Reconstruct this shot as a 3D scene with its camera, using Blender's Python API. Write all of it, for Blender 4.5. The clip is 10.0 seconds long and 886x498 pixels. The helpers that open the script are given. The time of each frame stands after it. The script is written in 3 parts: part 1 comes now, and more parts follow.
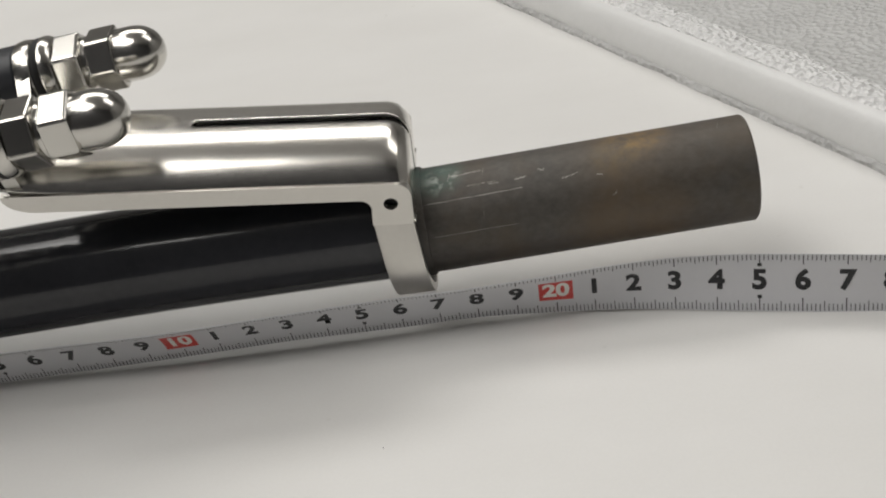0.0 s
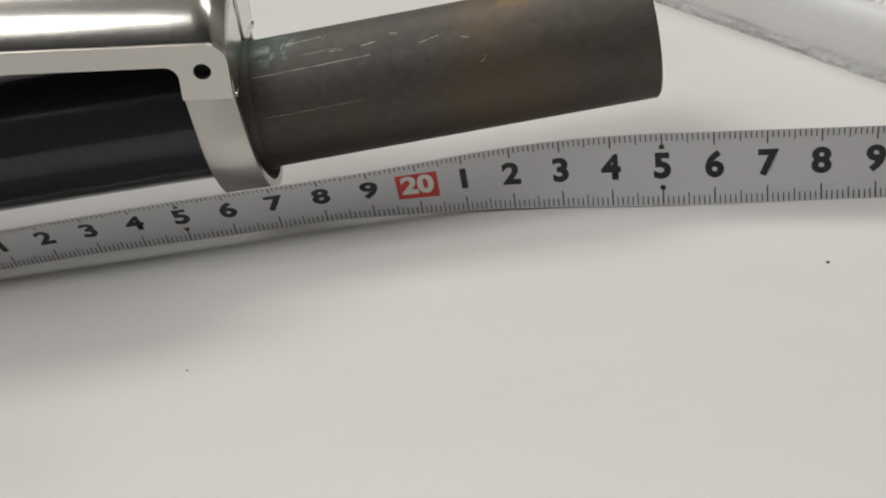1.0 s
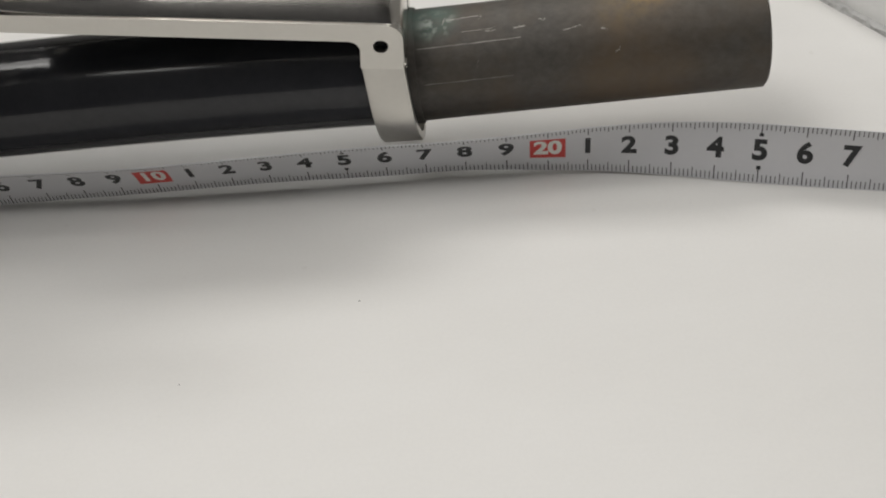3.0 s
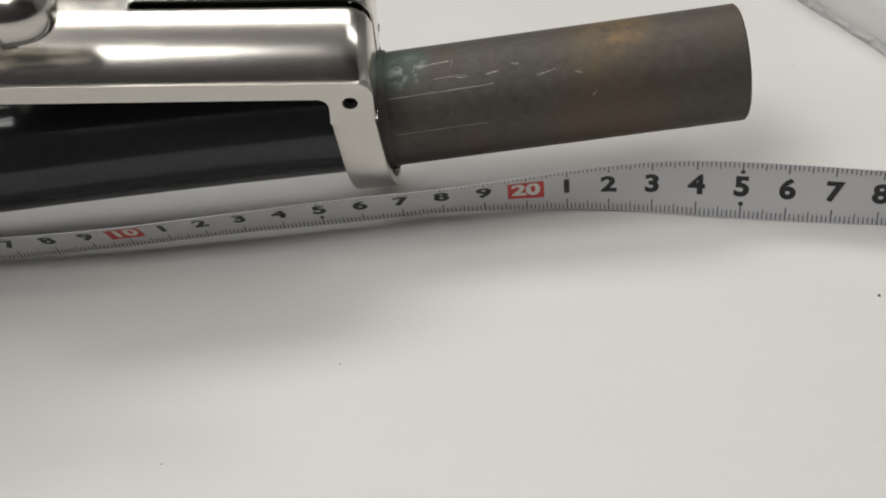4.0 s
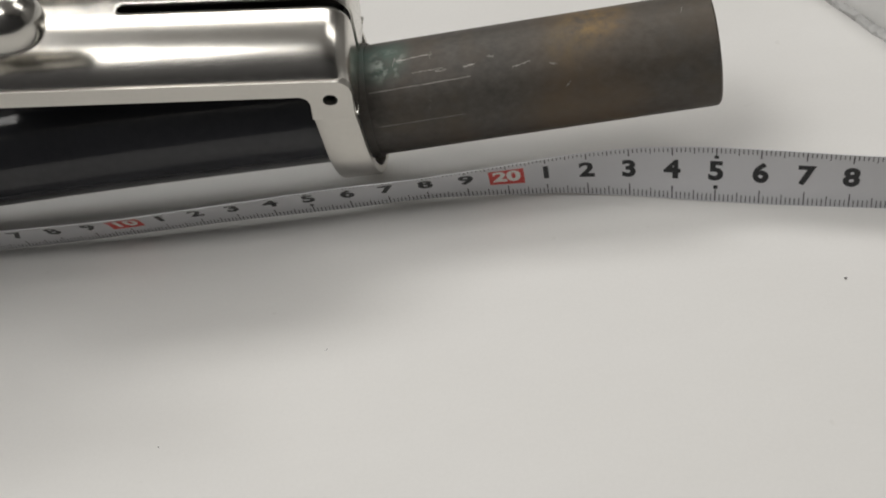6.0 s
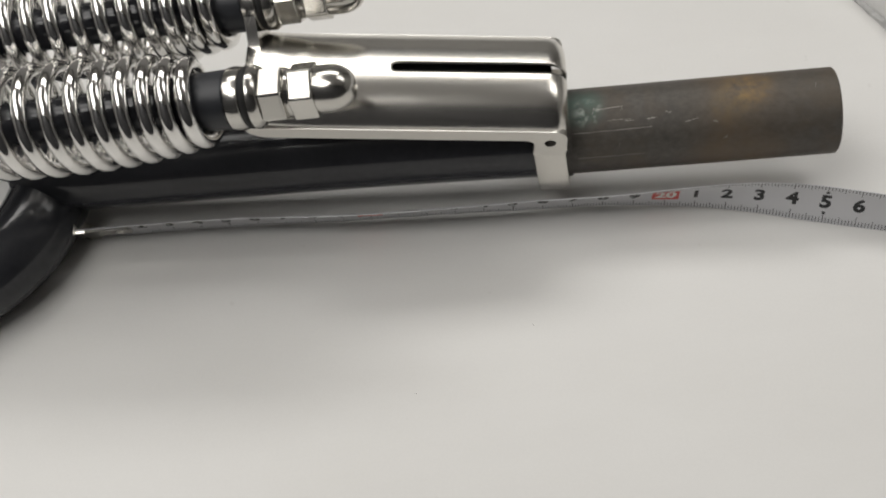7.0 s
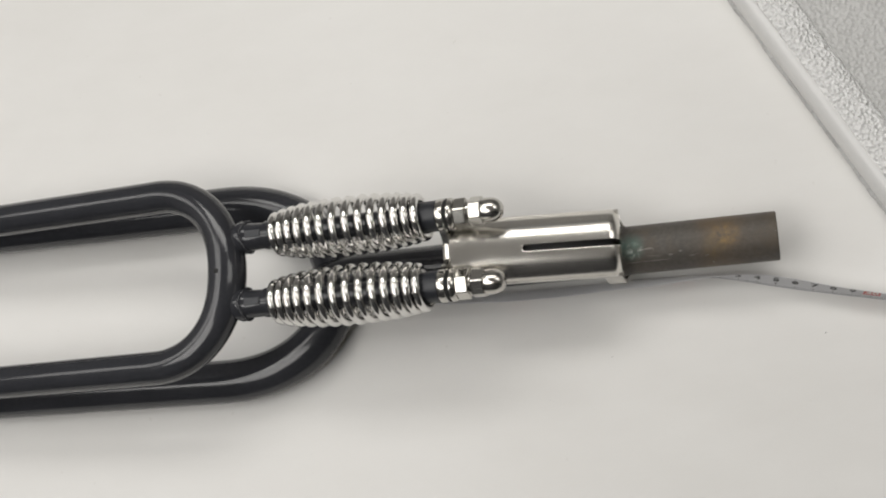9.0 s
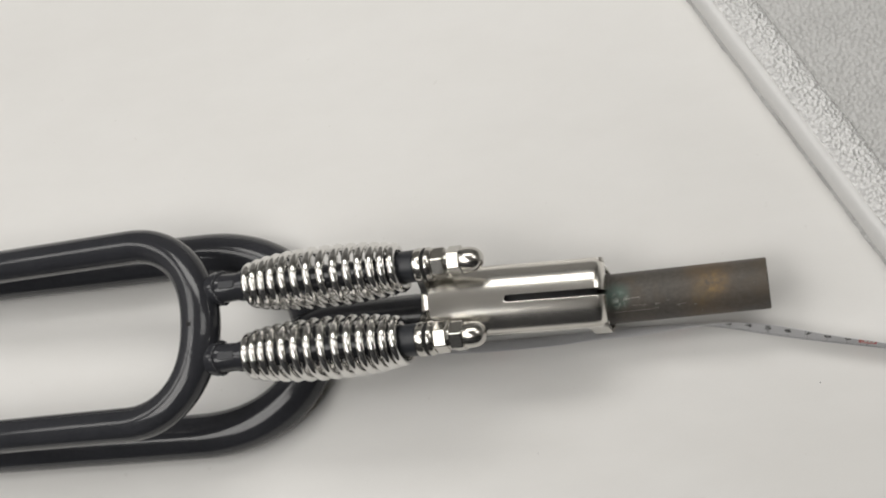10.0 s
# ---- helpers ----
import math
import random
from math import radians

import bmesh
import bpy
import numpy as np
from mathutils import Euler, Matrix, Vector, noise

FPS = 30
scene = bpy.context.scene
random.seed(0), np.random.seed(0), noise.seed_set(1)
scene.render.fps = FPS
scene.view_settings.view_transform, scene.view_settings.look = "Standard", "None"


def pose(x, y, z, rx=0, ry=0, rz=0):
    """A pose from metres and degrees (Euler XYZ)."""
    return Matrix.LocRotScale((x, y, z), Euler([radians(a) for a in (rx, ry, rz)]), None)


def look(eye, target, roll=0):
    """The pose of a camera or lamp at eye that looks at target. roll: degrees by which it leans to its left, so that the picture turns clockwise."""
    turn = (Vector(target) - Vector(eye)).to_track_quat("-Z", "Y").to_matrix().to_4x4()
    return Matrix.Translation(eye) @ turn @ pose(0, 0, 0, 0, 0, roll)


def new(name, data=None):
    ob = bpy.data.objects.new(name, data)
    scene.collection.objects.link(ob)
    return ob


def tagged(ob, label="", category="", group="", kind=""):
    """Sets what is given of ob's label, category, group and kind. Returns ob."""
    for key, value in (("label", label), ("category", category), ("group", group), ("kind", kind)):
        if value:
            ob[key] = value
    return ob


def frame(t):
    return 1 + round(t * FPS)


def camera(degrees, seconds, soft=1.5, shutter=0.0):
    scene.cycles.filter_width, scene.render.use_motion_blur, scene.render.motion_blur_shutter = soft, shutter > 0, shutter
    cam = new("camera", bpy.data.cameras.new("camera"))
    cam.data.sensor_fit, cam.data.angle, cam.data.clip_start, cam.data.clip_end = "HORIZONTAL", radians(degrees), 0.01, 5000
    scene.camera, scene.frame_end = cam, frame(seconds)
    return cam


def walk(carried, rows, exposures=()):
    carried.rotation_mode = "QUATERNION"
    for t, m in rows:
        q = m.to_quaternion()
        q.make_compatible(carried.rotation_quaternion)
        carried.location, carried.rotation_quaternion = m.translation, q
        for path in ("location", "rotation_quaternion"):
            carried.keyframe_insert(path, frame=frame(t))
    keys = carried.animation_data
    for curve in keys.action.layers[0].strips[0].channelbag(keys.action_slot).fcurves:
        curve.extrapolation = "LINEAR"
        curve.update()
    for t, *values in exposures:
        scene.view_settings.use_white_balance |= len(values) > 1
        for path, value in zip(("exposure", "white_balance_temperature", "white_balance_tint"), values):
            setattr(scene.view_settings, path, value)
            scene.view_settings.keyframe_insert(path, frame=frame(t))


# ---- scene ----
from mathutils import geometry

cam = camera(43.0, 10.0, soft=2.0)
PATH = [
    (0, (0.02305, -0.25186, 0.16920), (0.00553, 0.00426, 0.01399), -9.74),
    (0.5, (0.04208, -0.23338, 0.14700), (0.02144, 0.02275, -0.00784), -10.88),
    (1, (0.04607, -0.22125, 0.11840), (0.03389, 0.03476, -0.03752), -9.75),
    (1.5, (0.04211, -0.22061, 0.13122), (0.02597, 0.02792, -0.03603), -8.76),
    (2, (0.01120, -0.23532, 0.17373), (0.00502, -0.00057, -0.01296), -5.50),
    (2.5, (0.01243, -0.23509, 0.16828), (0.00452, -0.00166, -0.01999), -5.35),
    (2.7, (0.02380, -0.24022, 0.16691), (0.00460, -0.00881, -0.02304), -6.63),
    (3.8, (0.01596, -0.22556, 0.17748), (0.00718, -0.00330, -0.02382), -6.16),
    (4, (0.02739, -0.21622, 0.18688), (0.01045, -0.00091, -0.02135), -8.84),
    (4.5, (0.04190, -0.20874, 0.19136), (0.01975, 0.00306, -0.01994), -11.55),
    (5, (0.05055, -0.20172, 0.18780), (0.02356, 0.00783, -0.02518), -13.43),
    (5.2, (0.05190, -0.19794, 0.18712), (0.02346, 0.00930, -0.02792), -13.75),
    (6.3, (0.03213, -0.22665, 0.22042), (0.00246, -0.02591, -0.00053), -12.08),
    (6.5, (0.00850, -0.23319, 0.24921), (-0.01374, -0.04052, 0.02034), -10.46),
    (7, (-0.00746, -0.23790, 0.30417), (-0.03382, -0.06674, 0.05920), -10.18),
    (7.5, (-0.00636, -0.23060, 0.31851), (-0.04086, -0.08603, 0.05791), -14.57),
    (7.6, (0.00275, -0.25199, 0.31099), (-0.04263, -0.09751, 0.05786), -17.03),
    (7.7, (-0.00323, -0.26176, 0.30869), (-0.04772, -0.10400, 0.05743), -17.65),
    (7.8, (-0.01939, -0.26375, 0.31132), (-0.05561, -0.10835, 0.05727), -16.38),
    (7.9, (-0.03168, -0.26073, 0.32159), (-0.06379, -0.11416, 0.06181), -16.25),
    (8, (-0.03572, -0.25218, 0.33884), (-0.06857, -0.11882, 0.07212), -17.64),
    (8.1, (-0.03232, -0.23719, 0.36269), (-0.06886, -0.11794, 0.08984), -21.05),
    (8.2, (-0.02353, -0.22077, 0.39014), (-0.06607, -0.11505, 0.11263), -25.23),
    (8.3, (-0.01180, -0.21043, 0.41545), (-0.06133, -0.11091, 0.13680), -30.49),
    (8.4, (0.00451, -0.19870, 0.44148), (-0.04937, -0.10431, 0.16185), -34.14),
    (8.5, (0.02411, -0.18070, 0.46997), (-0.03636, -0.09622, 0.18853), -39.93),
    (9, (0.05227, -0.13661, 0.65096), (-0.01820, -0.06946, 0.36720), -50.37),
    (9.5, (0.04975, -0.11615, 0.67125), (-0.02157, -0.04800, 0.38793), -50.51),
    (10, (0.06392, -0.11594, 0.63071), (-0.00795, -0.04384, 0.34851), -49.62),
]
walk(cam, [(t, look(eye, target, roll)) for t, eye, target, roll in PATH], exposures=[(0.0, 0.06), (0.5, -0.02), (1.0, -0.02), (2.0, 0.04), (2.5, 0.05), (5.0, -0.04), (6.4, -0.09), (7.0, -0.04), (8.1, -0.08), (8.5, 0.05), (9.2, 0.0), (10.0, 0.0)])

# ---- world and lights: a closed unseen room, one main overhead light and three added fills ----
world = bpy.data.worlds.new("room_air")
world.use_nodes = True
world.node_tree.nodes["Background"].inputs[0].default_value = (0.9, 0.95, 1.0, 1)
world.node_tree.nodes["Background"].inputs[1].default_value = 0.05
scene.world = world


def area_lamp(name, m, sx, sy, watts, colour):
    lamp = bpy.data.lights.new(name, "AREA")
    lamp.shape, lamp.size, lamp.size_y, lamp.energy, lamp.color = "RECTANGLE", sx, sy, watts, colour
    ob = new(name, lamp)
    ob.matrix_world = m
    return ob


LAMP = (1.0, 0.978, 0.945)
# main soft light from the far side, source out of view
area_lamp("overhead_area_light", look((-0.10, 1.15, 1.74), (-0.10, 1.05, 0.0)), 1.7, 0.55, 15, LAMP)
# three fill lights added to lift the shadows, no fittings behind them
area_lamp("overhead_area_light", look((-1.35, 0.40, 1.74), (-1.30, 0.40, 0.0)), 0.6, 1.4, 8.5, LAMP)
area_lamp("overhead_area_light", look((-0.75, -0.48, 1.74), (-0.70, -0.43, 0.0)), 1.2, 0.8, 13.5, LAMP)
area_lamp("overhead_area_light", look((1.35, 0.40, 1.74), (1.30, 0.40, 0.0)), 0.6, 1.4, 7.5, LAMP)


# ---- materials ----
def nodes_of(name):
    m = bpy.data.materials.new(name)
    m.use_nodes = True
    return m, m.node_tree.nodes, m.node_tree.links, m.node_tree.nodes["Principled BSDF"]


def tex(n, l, scale, detail=3.0, rough=0.55, stretch=(1, 1, 1)):
    co = n.new("ShaderNodeTexCoord")
    mp = n.new("ShaderNodeMapping")
    mp.inputs["Scale"].default_value = stretch
    t = n.new("ShaderNodeTexNoise")
    t.inputs["Scale"].default_value, t.inputs["Detail"].default_value, t.inputs["Roughness"].default_value = scale, detail, rough
    l.new(co.outputs["Object"], mp.inputs["Vector"])
    l.new(mp.outputs["Vector"], t.inputs["Vector"])
    return t.outputs["Fac"]


def ramp(n, l, fac, stops):
    r = n.new("ShaderNodeValToRGB")
    while len(r.color_ramp.elements) < len(stops):
        r.color_ramp.elements.new(0.5)
    for e, (p, c) in zip(r.color_ramp.elements, stops):
        e.position, e.color = p, (*c, 1)
    l.new(fac, r.inputs["Fac"])
    return r.outputs["Color"]


def mix(n, l, fac, a, b, mode="MIX"):
    x = n.new("ShaderNodeMix")
    x.data_type, x.blend_type = "RGBA", mode
    for sock, v in ((x.inputs[0], fac), (x.inputs[6], a), (x.inputs[7], b)):
        if isinstance(v, (int, float)):
            sock.default_value = v
        elif isinstance(v, tuple):
            sock.default_value = (*v, 1)
        else:
            l.new(v, sock)
    return x.outputs[2]


def bump(n, l, bsdf, height, strength, dist):
    b = n.new("ShaderNodeBump")
    b.inputs["Strength"].default_value, b.inputs["Distance"].default_value = strength, dist
    l.new(height, b.inputs["Height"])
    l.new(b.outputs["Normal"], bsdf.inputs["Normal"])


def rough_range(n, l, bsdf, fac, lo, hi):
    r = n.new("ShaderNodeMapRange")
    r.inputs["To Min"].default_value, r.inputs["To Max"].default_value = lo, hi
    l.new(fac, r.inputs["Value"])
    l.new(r.outputs["Result"], bsdf.inputs["Roughness"])


def plain(name, colour, rough=0.5, metal=0.0, vary=0.12, scale=300.0, relief=0.0, coat=0.0):
    m, n, l, b = nodes_of(name)
    f = tex(n, l, scale)
    g = tex(n, l, scale * 0.13, 4)
    dark = tuple(c * (1 - vary) for c in colour)
    lite = tuple(min(1, c * (1 + vary)) for c in colour)
    c = mix(n, l, g, ramp(n, l, f, [(0.3, dark), (0.7, colour)]), lite)
    l.new(c, b.inputs["Base Color"])
    b.inputs["Metallic"].default_value = metal
    rough_range(n, l, b, g, rough * 0.8, min(1, rough * 1.25))
    if relief:
        bump(n, l, b, f, 0.5, relief)
    b.inputs["Coat Weight"].default_value = coat
    b.inputs["Coat Roughness"].default_value = 0.06
    return m


MAT = {}


def laminate():
    m, n, l, b = nodes_of("table_laminate")
    fine = tex(n, l, 1100, 3)
    wipe = tex(n, l, 9, 5, 0.6, (1, 2.2, 1))
    spots = tex(n, l, 130, 2, 0.5)
    c = ramp(n, l, wipe, [(0.30, (0.765, 0.755, 0.730)), (0.70, (0.805, 0.797, 0.775))])
    c = mix(n, l, ramp(n, l, spots, [(0.735, (0, 0, 0)), (0.77, (0.35, 0.35, 0.35))]), c, (0.66, 0.645, 0.61))
    c = mix(n, l, 0.05, c, ramp(n, l, fine, [(0.3, (0.6, 0.6, 0.6)), (0.7, (0.9, 0.9, 0.9))]))
    l.new(c, b.inputs["Base Color"])
    rough_range(n, l, b, wipe, 0.34, 0.48)
    bump(n, l, b, fine, 0.2, 0.00002)
    return m


MAT["table"] = laminate()
MAT["chrome"] = plain("chrome_plate", (0.80, 0.79, 0.77), 0.11, 1.0, vary=0.03, scale=700)
MAT["nickel"] = plain("polished_steel", (0.60, 0.585, 0.55), 0.18, 1.0, vary=0.05, scale=500)
MAT["black"] = plain("black_gloss_paint", (0.033, 0.034, 0.039), 0.13, vary=0.25, scale=420, relief=0.000012, coat=0.15)
MAT["black"].node_tree.nodes["Principled BSDF"].inputs["Specular IOR Level"].default_value = 0.4
MAT["sleeve"] = plain("black_plastic", (0.022, 0.024, 0.029), 0.42, vary=0.2, scale=500)
# near black that paints the shade inside holes
MAT["dark"] = plain("hole_shade", (0.01, 0.01, 0.01), 0.7)
MAT["rubber"] = plain("black_rubber", (0.015, 0.015, 0.015), 0.6)
MAT["ink"] = plain("black_print", (0.018, 0.018, 0.02), 0.45)
MAT["red"] = plain("red_print", (0.62, 0.06, 0.05), 0.4, vary=0.06)
MAT["white_ink"] = plain("white_print", (0.78, 0.76, 0.72), 0.4)
MAT["blade"] = plain("tape_enamel", (0.66, 0.66, 0.68), 0.30, vary=0.04, scale=600)
# near black, so the unseen south side reflects dark in the metal
MAT["reflected_dark"] = plain("reflected_dark_wall", (0.045, 0.045, 0.048), 0.8, vary=0.08, scale=6)
MAT["wall"] = plain("wall_paint", (0.40, 0.395, 0.385), 0.8, vary=0.05, scale=6)
MAT["ceiling"] = plain("ceiling_paint", (0.70, 0.69, 0.675), 0.85, vary=0.04, scale=6)
MAT["floor"] = plain("floor_vinyl", (0.26, 0.24, 0.22), 0.5, vary=0.12, scale=9)
MAT["leg"] = plain("grey_powder_coat", (0.35, 0.35, 0.36), 0.45)


def brushed():
    m, n, l, b = nodes_of("brushed_stainless")
    f = tex(n, l, 260, 4, 0.6, (1.0, 14, 14))
    g = tex(n, l, 45, 3)
    c = mix(n, l, g, ramp(n, l, f, [(0.3, (0.70, 0.68, 0.64)), (0.7, (0.83, 0.81, 0.77))]), (0.78, 0.755, 0.70))
    l.new(c, b.inputs["Base Color"])
    b.inputs["Metallic"].default_value = 1.0
    rough_range(n, l, b, f, 0.17, 0.28)
    bump(n, l, b, f, 0.10, 0.00004)
    wave = n.new("ShaderNodeBump")
    wave.inputs["Strength"].default_value, wave.inputs["Distance"].default_value = 0.35, 0.0007
    l.new(tex(n, l, 40, 2, 0.4, (1, 0.6, 0.6)), wave.inputs["Height"])
    for k in list(n):
        if k.type == "BUMP" and k != wave:
            l.new(wave.outputs["Normal"], k.inputs["Normal"])
    return m


MAT["brushed"] = brushed()
MAT["satin"] = plain("satin_steel_edge", (0.66, 0.64, 0.60), 0.36, 1.0, vary=0.05, scale=900)


def raw_steel():
    m, n, l, b = nodes_of("raw_steel_tube")
    fine = tex(n, l, 420, 5, 0.65, (1, 1.3, 1.3))
    broad = tex(n, l, 38, 4, 0.6)
    spots = tex(n, l, 210, 6, 0.65)
    base = ramp(n, l, fine, [(0.28, (0.068, 0.062, 0.055)), (0.72, (0.115, 0.104, 0.091))])
    base = mix(n, l, ramp(n, l, broad, [(0.42, (0, 0, 0)), (0.68, (1, 1, 1))]), base, (0.108, 0.083, 0.058))
    sep = n.new("ShaderNodeSeparateXYZ")
    co = n.new("ShaderNodeTexCoord")
    l.new(co.outputs["Object"], sep.inputs[0])

    def band(centre, width):
        d = n.new("ShaderNodeMath")
        d.operation = "SUBTRACT"
        d.inputs[1].default_value = centre
        l.new(sep.outputs[0], d.inputs[0])
        a = n.new("ShaderNodeMath")
        a.operation = "ABSOLUTE"
        l.new(d.outputs[0], a.inputs[0])
        r = n.new("ShaderNodeMapRange")
        r.interpolation_type = "SMOOTHSTEP"
        r.inputs["From Min"].default_value, r.inputs["From Max"].default_value = width * 0.2, width
        r.inputs["To Min"].default_value, r.inputs["To Max"].default_value = 1, 0
        l.new(a.outputs[0], r.inputs["Value"])
        return r.outputs["Result"]

    def times(a, b2, gain=1.0):
        p = n.new("ShaderNodeMath")
        p.operation, p.use_clamp = "MULTIPLY", True
        l.new(a, p.inputs[0])
        l.new(b2, p.inputs[1])
        q = n.new("ShaderNodeMath")
        q.operation, q.use_clamp = "MULTIPLY", True
        q.inputs[1].default_value = gain
        l.new(p.outputs[0], q.inputs[0])
        return q.outputs[0]

    def blob(x, angle, radius):
        """One inside a patch round a place on the tube, nought outside."""
        d = n.new("ShaderNodeVectorMath")
        d.operation = "DISTANCE"
        l.new(co.outputs["Object"], d.inputs[0])
        a = radians(angle)
        d.inputs[1].default_value = (x, -0.0138 * math.cos(a), 0.0256 + 0.034 * x + 0.0138 * math.sin(a))
        r = n.new("ShaderNodeMapRange")
        r.interpolation_type = "SMOOTHSTEP"
        r.inputs["From Min"].default_value, r.inputs["From Max"].default_value = radius * 0.25, radius
        r.inputs["To Min"].default_value, r.inputs["To Max"].default_value = 1, 0
        l.new(d.outputs["Value"], r.inputs["Value"])
        return r.outputs["Result"]

    # rust stain, a browner heat-tinted zone and the greenish patina at the collar
    soft_spots = ramp(n, l, spots, [(0.36, (0, 0, 0)), (0.64, (1, 1, 1))])
    base = mix(n, l, times(band(0.056, 0.022), ramp(n, l, broad, [(0.3, (0.3, 0.3, 0.3)), (0.6, (1, 1, 1))]), 0.5), base, (0.175, 0.115, 0.06))
    base = mix(n, l, times(blob(0.0575, 92, 0.010), soft_spots, 0.9), base, (0.30, 0.185, 0.065))
    base = mix(n, l, times(blob(0.052, 70, 0.008), soft_spots, 0.5), base, (0.24, 0.17, 0.07))
    base = mix(n, l, times(blob(0.0065, 85, 0.010), ramp(n, l, spots, [(0.25, (0.2, 0.2, 0.2)), (0.55, (1, 1, 1))]), 0.8), base, (0.085, 0.145, 0.12))
    base = mix(n, l, times(blob(0.0085, 74, 0.006), ramp(n, l, tex(n, l, 300, 4), [(0.48, (0, 0, 0)), (0.62, (1, 1, 1))]), 0.85), base, (0.40, 0.44, 0.40))
    l.new(base, b.inputs["Base Color"])
    b.inputs["Metallic"].default_value = 0.15
    rough_range(n, l, b, spots, 0.48, 0.66)
    bump(n, l, b, fine, 0.25, 0.00008)
    return m


MAT["steel"] = raw_steel()
MAT["scratch"] = plain("bright_scratch", (0.40, 0.38, 0.35), 0.45, 0.3, vary=0.3, scale=2000)


def foam(name, dark, lite, cells, strength, depth=0.0012):
    m, n, l, b = nodes_of(name)
    co = n.new("ShaderNodeTexCoord")
    v = n.new("ShaderNodeTexVoronoi")
    v.inputs["Scale"].default_value = cells
    l.new(co.outputs["Object"], v.inputs["Vector"])
    g = tex(n, l, 60, 4)
    c = mix(n, l, g, dark, lite)
    l.new(c, b.inputs["Base Color"])
    rough_range(n, l, b, g, 0.3, 0.5)
    b.inputs["Subsurface Weight"].default_value = 0.0
    bump(n, l, b, v.outputs["Distance"], strength, depth)
    return m


MAT["foam"] = foam("white_foam_sheet", (0.90, 0.90, 0.89), (0.95, 0.95, 0.94), 480, 1.0, 0.0020)
MAT["foam_edge"] = plain("foam_smooth_edge", (0.77, 0.77, 0.76), 0.36, vary=0.05, scale=420, relief=0.00025)


# ---- mesh helpers ----
def link_mesh(name, bm, material, parent=None, label="", smooth=True):
    me = bpy.data.meshes.new(name)
    bmesh.ops.recalc_face_normals(bm, faces=bm.faces)
    bm.to_mesh(me)
    bm.free()
    if smooth:
        for p in me.polygons:
            p.use_smooth = True
        me.set_sharp_from_angle(angle=radians(38))
    me.materials.append(MAT[material])
    ob = new(name, me)
    if parent:
        ob.parent = parent
    if label:
        tagged(ob, label=label)
    return ob


def part(name, bm, material, parent, label="", smooth=True):
    return link_mesh(name, bm, material, parent, label, smooth)


def empty(name, label, category, group=""):
    return tagged(new(name), label=label, category=category, group=group)


def frame_along(path):
    """Tangents and carried-along normals of a path."""
    n = len(path)
    tan = [(path[min(i + 1, n - 1)] - path[max(i - 1, 0)]).normalized() for i in range(n)]
    up = Vector((0, 0, 1)) if abs(tan[0].z) < 0.9 else Vector((0, 1, 0))
    out = []
    for t in tan:
        up = (up - t * up.dot(t)).normalized()
        out.append((t, up, t.cross(up)))
    return out


def sweep(path, radius, segs=24, caps=True, bm=None):
    """A tube along a path; radius is a number or one for each point."""
    bm = bm or bmesh.new()
    path = [Vector(p) for p in path]
    rad = radius if isinstance(radius, (list, tuple)) else [radius] * len(path)
    rings = []
    for p, r, (t, a, b) in zip(path, rad, frame_along(path)):
        rings.append([bm.verts.new(p + a * (r * math.cos(2 * math.pi * k / segs)) + b * (r * math.sin(2 * math.pi * k / segs))) for k in range(segs)])
    for q, s in zip(rings, rings[1:]):
        for k in range(segs):
            bm.faces.new((q[k], q[(k + 1) % segs], s[(k + 1) % segs], s[k]))
    if caps:
        bm.faces.new(rings[0][::-1])
        bm.faces.new(rings[-1])
    return bm


def lathe(profile, m, segs=32, bm=None, closed=False):
    """Turns rows of (along, radius) round the x axis of the pose m; closed: the last row joins the first."""
    bm = bm or bmesh.new()
    rings = []
    for s, r in profile:
        if r < 1e-7:
            rings.append([bm.verts.new(m @ Vector((s, 0, 0)))])
        else:
            rings.append([bm.verts.new(m @ Vector((s, r * math.cos(2 * math.pi * k / segs), r * math.sin(2 * math.pi * k / segs)))) for k in range(segs)])
    pairs = list(zip(rings, rings[1:])) + ([(rings[-1], rings[0])] if closed else [])
    for q, w in pairs:
        for k in range(segs):
            j = (k + 1) % segs
            if len(q) == 1 and len(w) == 1:
                continue
            if len(q) == 1:
                bm.faces.new((q[0], w[j], w[k]))
            elif len(w) == 1:
                bm.faces.new((q[k], q[j], w[0]))
            else:
                bm.faces.new((q[k], q[j], w[j], w[k]))
    return bm


def hexagon(s0, s1, across, m, turn=0.0, soft=0.0007):
    """A hexagonal nut body with rounded-off edges, along x of m."""
    bm = bmesh.new()
    r = across / math.sqrt(3)
    rings = [[bm.verts.new((s, r * math.cos(turn + math.pi * k / 3), r * math.sin(turn + math.pi * k / 3))) for k in range(6)] for s in (s0, s1)]
    for k in range(6):
        bm.faces.new((rings[0][k], rings[0][(k + 1) % 6], rings[1][(k + 1) % 6], rings[1][k]))
    bm.faces.new(rings[0][::-1])
    bm.faces.new(rings[1])
    bmesh.ops.recalc_face_normals(bm, faces=bm.faces)
    bmesh.ops.bevel(bm, geom=list(bm.edges), offset=soft, segments=3, profile=0.5, affect="EDGES")
    bmesh.ops.transform(bm, matrix=m, verts=bm.verts)
    return bm


